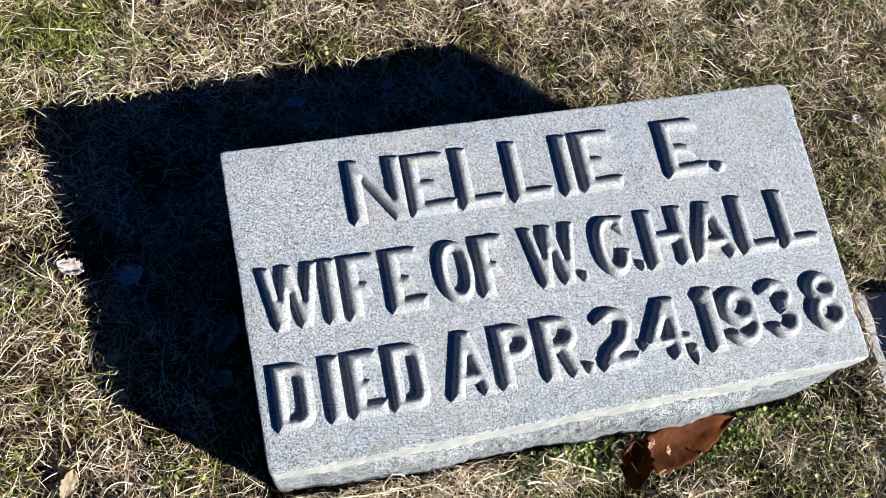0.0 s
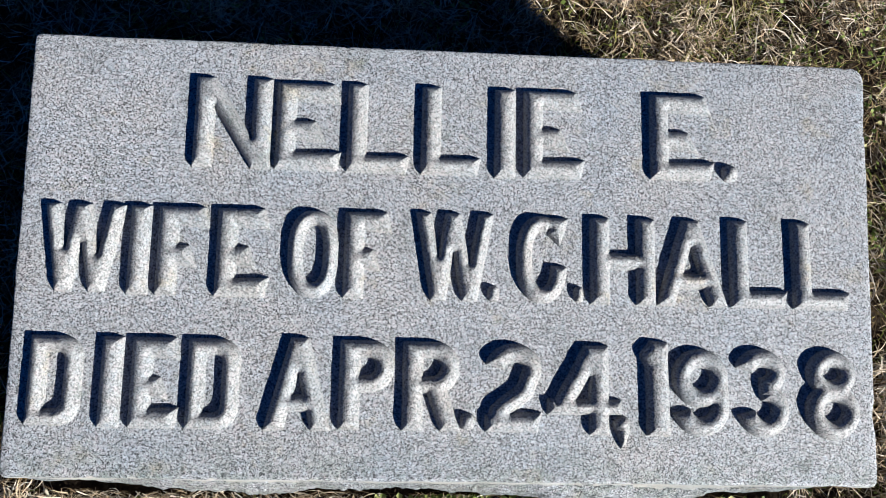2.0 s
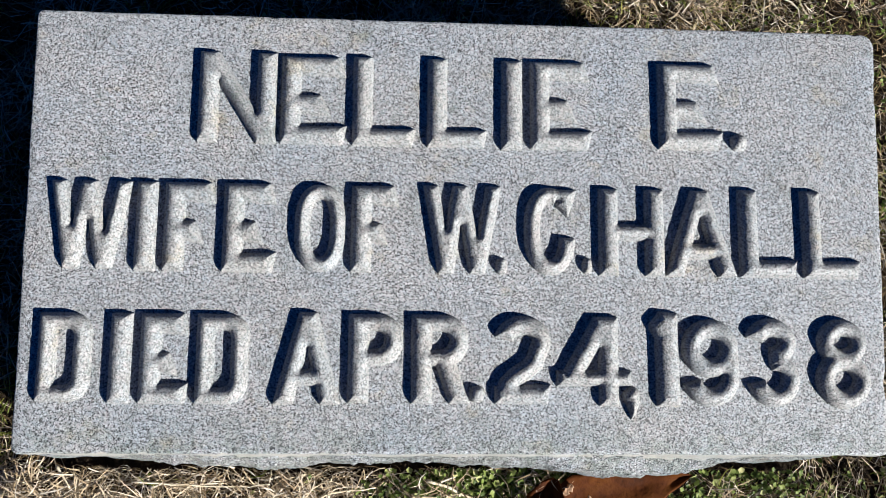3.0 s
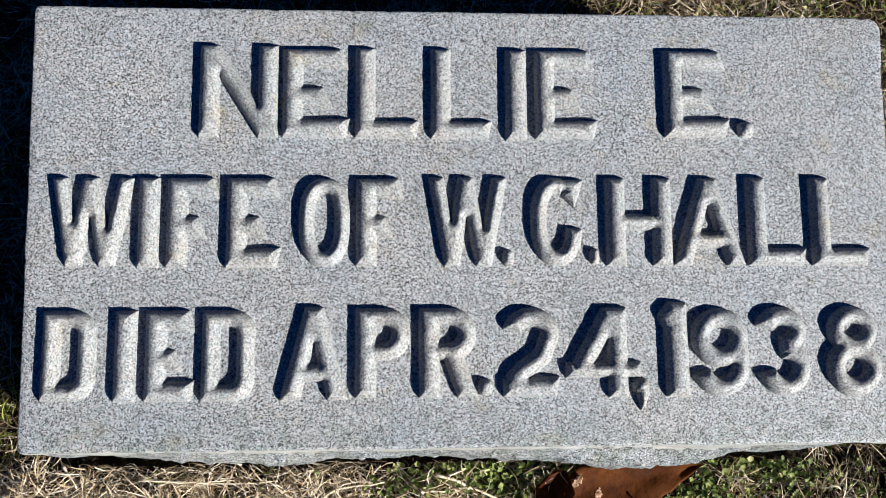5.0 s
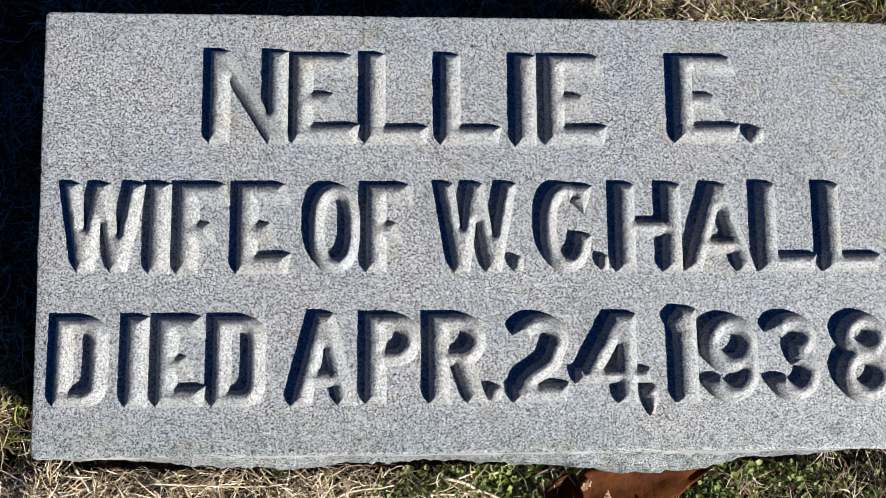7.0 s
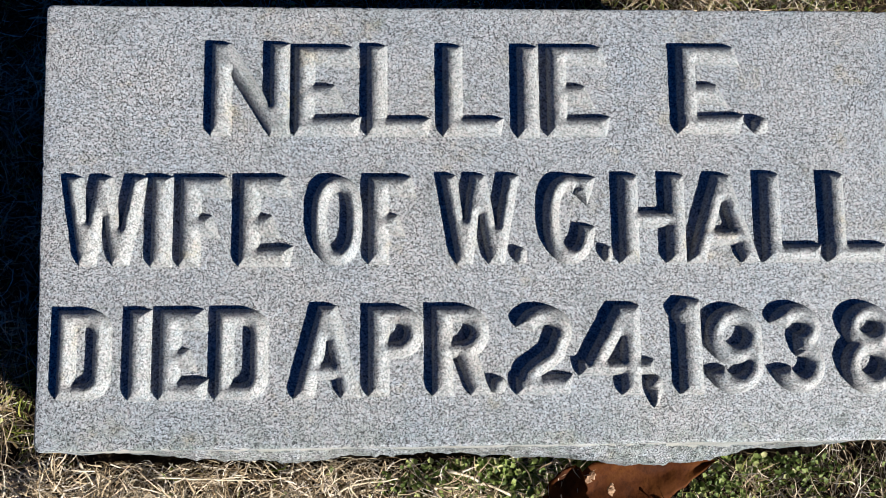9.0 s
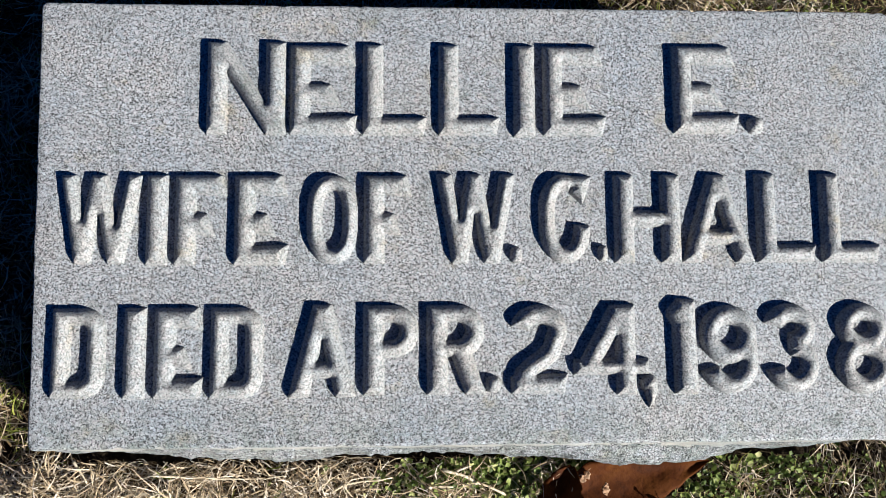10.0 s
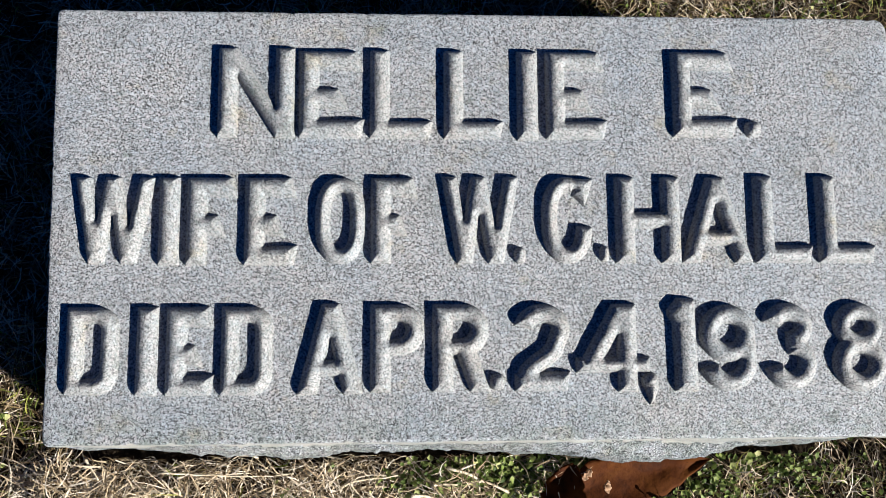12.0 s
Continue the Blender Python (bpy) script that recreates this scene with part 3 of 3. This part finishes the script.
x, y = scatter(75000, *AREA, weight=green_share)
strands("green_grass", x, y, GREEN, "short fresh green grass in patches between dry blades", (0.008, 0.028), (0.0007, 0.0014), (15, 75), (4, 26), (0.002, 0.016), 4)
x, y = scatter(5200, -0.33, -0.02, 0.14, 0.34, weight=green_patch)
strands("green_grass", x, y, GREEN, "tuft of bright green new grass in the dry turf", (0.006, 0.018), (0.0007, 0.0013), (10, 70), (4, 26), (0.004, 0.020), 4)
x, y = scatter(60000, -2.4, 3.1, -2.6, 2.5, weight=lambda p, q: ((p < -0.33) | (p > 1.06) | (q < -0.54) | (q > 0.37)) * np.exp(-(np.hypot(p - 0.35, q + 0.05) / 1.3) ** 2))
strands("dry_grass", x, y, STRAW, "straw-coloured dormant grass farther from the stone", (0.04, 0.08), (0.002, 0.0045), (0, 60), (4, 34), (0.0, 0.014), 4)


def weeds(x, y):
    """Low plants of small round, cupped leaves on short stalks."""
    v, f = [], []
    for px, py in zip(x, y):
        z0 = float(ground_z(px, py))
        for _ in range(RNG.integers(3, 8)):
            a, r, h = RNG.uniform(0, 6.283), RNG.uniform(0.002, 0.016), RNG.uniform(0.006, 0.022)
            c = np.array([px + r * math.cos(a), py + r * math.sin(a), z0 + h])
            if not free(c[:1], c[1:2], 0.001)[0]:
                continue
            damp = math.exp(-((py + 0.345) / 0.02) ** 2 - ((px - 0.42) / 0.14) ** 2)
            size = RNG.uniform(0.0010, 0.0028) * (1 + 0.55 * damp)
            nrm = np.array([RNG.normal(0, 0.6), RNG.normal(0, 0.6), 1.0])
            nrm /= np.linalg.norm(nrm)
            e = np.cross(nrm, [math.cos(a), math.sin(a), 0.2])
            e /= np.linalg.norm(e)
            g = np.cross(nrm, e)
            k = len(v)
            v.append(c - nrm * size * 0.3)
            for j in range(10):
                b = j / 10 * 6.283
                long = (1.0 + 0.3 * math.cos(b)) * (1.08 if j % 2 else 0.84) + RNG.uniform(-0.1, 0.1)
                v.append(c + size * long * (math.cos(b) * g + 0.85 * math.sin(b) * e) + nrm * size * (0.25 * math.cos(2 * b) + RNG.uniform(-0.1, 0.1)))
            f += [(k, k + 1 + j, k + 1 + (j + 1) % 10) for j in range(10)]
    ob = new("ground_weed", mesh_of("ground_weed", v, f, WEED))
    tagged(ob, "small round-leaved green weeds low in the turf", "weeds", kind="stuff")


def weed_share(x, y):
    front = np.exp(-((y + 0.37) / 0.05) ** 2) * np.clip((x - 0.10) / 0.2, 0, 1)
    side = np.exp(-((x - 0.70) / 0.10) ** 2) * 0.55
    foot = np.exp(-((y + 0.347) / 0.014) ** 2 - ((x - 0.38) / 0.10) ** 2)
    return np.clip(0.06 + 0.55 * front + foot + 0.6 * side + 0.6 * mossy(x, y) + 0.6 * patchy(x, y, 11, 9), 0.02, 1)


x, y = scatter(9500, *AREA, weight=weed_share)
foot_x, foot_y = scatter(1500, 0.24, 0.62, -0.385, -0.331, weight=lambda p, q: np.exp(-((q + 0.343) / 0.016) ** 2) * np.clip(0.5 + 1.2 * patchy(p, q, 22, 3), 0.1, 1))
weeds(np.concatenate([x, foot_x]), np.concatenate([y, foot_y]))


# ---- fallen leaves ----
def leaf_mesh(name, outline, length, curl, cup, twist, material, nu=22, nv=10, ragged=0.0, seed=0.0):
    """A thin dry leaf blade: outline(u) is its half width along the rib; curled along and cupped across."""
    top, v, f = [], [], []
    for i in range(nu + 1):
        u = i / nu
        hw = outline(u) * (1 + ragged * noise.noise((u * 9, seed, 0)))
        bend = curl * (u - 0.4)
        cx, cz = length * (u - 0.5), length * 0.5 * bend * (u - 0.4)
        for j in range(nv + 1):
            q = j / nv * 2 - 1
            edge = 1 + ragged * noise.noise((u * 14, q * 2, seed + 3)) * abs(q)
            w = q * hw * edge
            lift = cup * q * q * hw + 0.004 * noise.noise((u * 4, q * 2, seed)) + math.sin(twist * (u - 0.5)) * w
            top.append(Vector((cx, w, cz + lift - 0.0012 * (1 - abs(q)) * (1 if j == nv // 2 else 0))))
    m = len(top)
    v = top + [p - Vector((0, 0, 0.0004)) for p in top]
    s = nv + 1
    for i in range(nu):
        for j in range(nv):
            a = i * s + j
            f.append((a, a + s, a + s + 1, a + 1))
            f.append((m + a, m + a + 1, m + a + s + 1, m + a + s))
    loop = [j for j in range(s)] + [i * s + nv for i in range(1, nu + 1)] + [nu * s + j for j in range(nv - 1, -1, -1)] + [i * s for i in range(nu - 1, 0, -1)]
    f += [(a, b, m + b, m + a) for a, b in zip(loop, loop[1:] + loop[:1])]
    return mesh_of(name, v, f, material)


def plain_outline(width):
    return lambda u: max(0.0006, width * math.sin(math.pi * min(1, u * 0.96 + 0.02)) ** 0.8)


def dead_leaf(x, y, z, yaw, tilt, lean, length, width, material, label, curl=0.8, cup=0.4, twist=0.4, seed=0.0):
    ob = new("dead_leaf", leaf_mesh("dead_leaf", plain_outline(width), length, curl, cup, twist, material, ragged=0.35, seed=seed))
    ob.matrix_world = pose(x, y, z, lean, tilt, yaw)
    return tagged(ob, label, "leaf", "fallen leaves")


def russet_leaf():
    leaf = new("dead_leaf")
    leaf.matrix_world = pose(0.415, -0.360, 0.004)
    tagged(leaf, "large russet-brown fallen leaf, torn and curled, against the stone's foot", "leaf", "fallen leaves")
    blade = part("blade", leaf_mesh("blade", lambda u: 0.023 * min(1, (0.72 + u * 2.2)) * max(0.02, 1 - max(0, (u - 0.45) / 0.55) ** 1.7), 0.112, 0.30, 0.22, 0.3, LEAF_RUSSET, 34, 12, 0.10, 1.0), leaf)
    blade.matrix_basis = pose(0.037, 0.012, 0.008, 12, -7, 13)
    lobe = part("lobe", leaf_mesh("lobe", plain_outline(0.017), 0.056, 1.1, 0.6, 0.6, LEAF_RUSSET, 22, 10, 0.2, 4.0), leaf, "darker curled lobe")
    lobe.matrix_basis = pose(-0.033, -0.008, 0.004, -26, 10, 62)
    for k, (px, py, a) in enumerate(((-0.017, 0.012, 60), (0.000, 0.002, 100), (-0.014, -0.020, 30))):
        tear = part("torn_flap", leaf_mesh("torn_flap", plain_outline(0.0036), 0.011, 1.0, 0.4, 0.3, LEAF_RUSSET_PALE, 10, 6, 0.5, 8.0 + k), leaf, "pale turned-up torn edge")
        tear.matrix_basis = pose(px, py, 0.019, 25, -15, a)


russet_leaf()
dead_leaf(-0.172, -0.066, 0.018, -25, 10, -12, 0.028, 0.010, LEAF_GREY, "small pale grey dry leaf on the turf", seed=2.0)
dead_leaf(-0.113, -0.082, 0.020, 30, -12, 14, 0.028, 0.010, LEAF_GREY, "small grey dry leaf in the stone's shade", seed=5.0)
dead_leaf(0.083, 0.116, 0.022, 10, 8, -18, 0.030, 0.009, LEAF_GREY, "small grey dry leaf in the stone's shade", seed=9.0)
dead_leaf(0.200, 0.140, 0.018, 60, 8, 10, 0.018, 0.006, LEAF_GREY, "crumb of a grey dry leaf in the shade", seed=11.0)
dead_leaf(-0.180, -0.284, 0.014, 70, -8, 16, 0.030, 0.008, LEAF_TAN, "tan shrivelled dry leaf on the turf", seed=14.0)
dead_leaf(-0.026, -0.165, 0.018, 60, 15, -10, 0.050, 0.010, LEAF_TAN, "tan crumpled dry leaf beside the stone", 1.6, 0.6, 1.2, seed=17.0)
dead_leaf(-0.030, -0.205, 0.014, -40, -15, 20, 0.026, 0.009, LEAF_TAN, "tan crumpled dry leaf beside the stone", 1.6, 0.6, 1.2, seed=21.0)
dead_leaf(0.858, 0.033, 0.020, 20, 6, 12, 0.019, 0.007, LEAF_GREY, "small pale grey dry leaf on the turf", seed=25.0)


# ---- dry stalks ----
def dry_stalk(points, thick, label, lift=0.022):
    """A pale broken stalk: a tapering, slightly crooked tube through the points."""
    path = []
    for (x0, y0), (x1, y1) in zip(points, points[1:]):
        for k in range(8):
            q = k / 8
            px, py = x0 + (x1 - x0) * q, y0 + (y1 - y0) * q
            path.append(Vector((px, py, float(ground_z(px, py)) + lift)))
    path.append(Vector((*points[-1], float(ground_z(*points[-1])) + lift)))
    for k, p in enumerate(path):
        wave = Vector((noise.noise((p.x * 60, p.y * 60, 1)), noise.noise((p.x * 60, p.y * 60, 5)), noise.noise((p.x * 40, p.y * 40, 9))))
        path[k] = p + wave * 0.0022
    base = path[0].copy()
    v, f, sides = [], [], 7
    for k, p in enumerate(path):
        way = (path[min(k + 1, len(path) - 1)] - path[max(k - 1, 0)]).normalized()
        side = way.cross(Vector((0, 0, 1))).normalized()
        up = side.cross(way)
        r = thick * 0.38 * (1 - 0.55 * k / (len(path) - 1)) * (1.35 if k % 8 == 0 else 1)
        v += [p - base + side * r * math.cos(a) + up * r * math.sin(a) for a in (6.2832 * j / sides for j in range(sides))]
    for k in range(len(path) - 1):
        f += [(k * sides + j, k * sides + (j + 1) % sides, (k + 1) * sides + (j + 1) % sides, (k + 1) * sides + j) for j in range(sides)]
    f += [tuple(range(sides))[::-1], tuple(range(len(v) - sides, len(v)))]
    ob = new("dry_stalk", mesh_of("dry_stalk", v, f, STALK))
    ob.location = base
    return tagged(ob, label, "stalk", "dry stalks")


dry_stalk([(0.285, -0.340), (0.335, -0.361), (0.352, -0.371)], 0.0034, "pale straight broken stalk lying on the turf before the stone")
dry_stalk([(0.270, -0.356), (0.292, -0.354)], 0.0034, "short bleached piece of stalk before the stone")
dry_stalk([(0.194, -0.355), (0.209, -0.350), (0.243, -0.347)], 0.0030, "pale crooked stalk lying before the stone")
dry_stalk([(0.205, -0.351), (0.216, -0.366)], 0.0022, "pale crooked stalk lying before the stone")
dry_stalk([(0.000, -0.330), (0.012, -0.347)], 0.0032, "short bleached piece of stalk before the stone")
dry_stalk([(0.057, -0.341), (0.102, -0.345), (0.160, -0.344)], 0.0020, "long thin dry runner along the stone's foot")
dry_stalk([(0.252, -0.362), (0.278, -0.365)], 0.0044, "short thick bleached stalk before the stone")
dry_stalk([(-0.088, 0.300), (-0.095, 0.245), (-0.084, 0.225)], 0.0036, "pale bent stalk on the turf behind the stone")
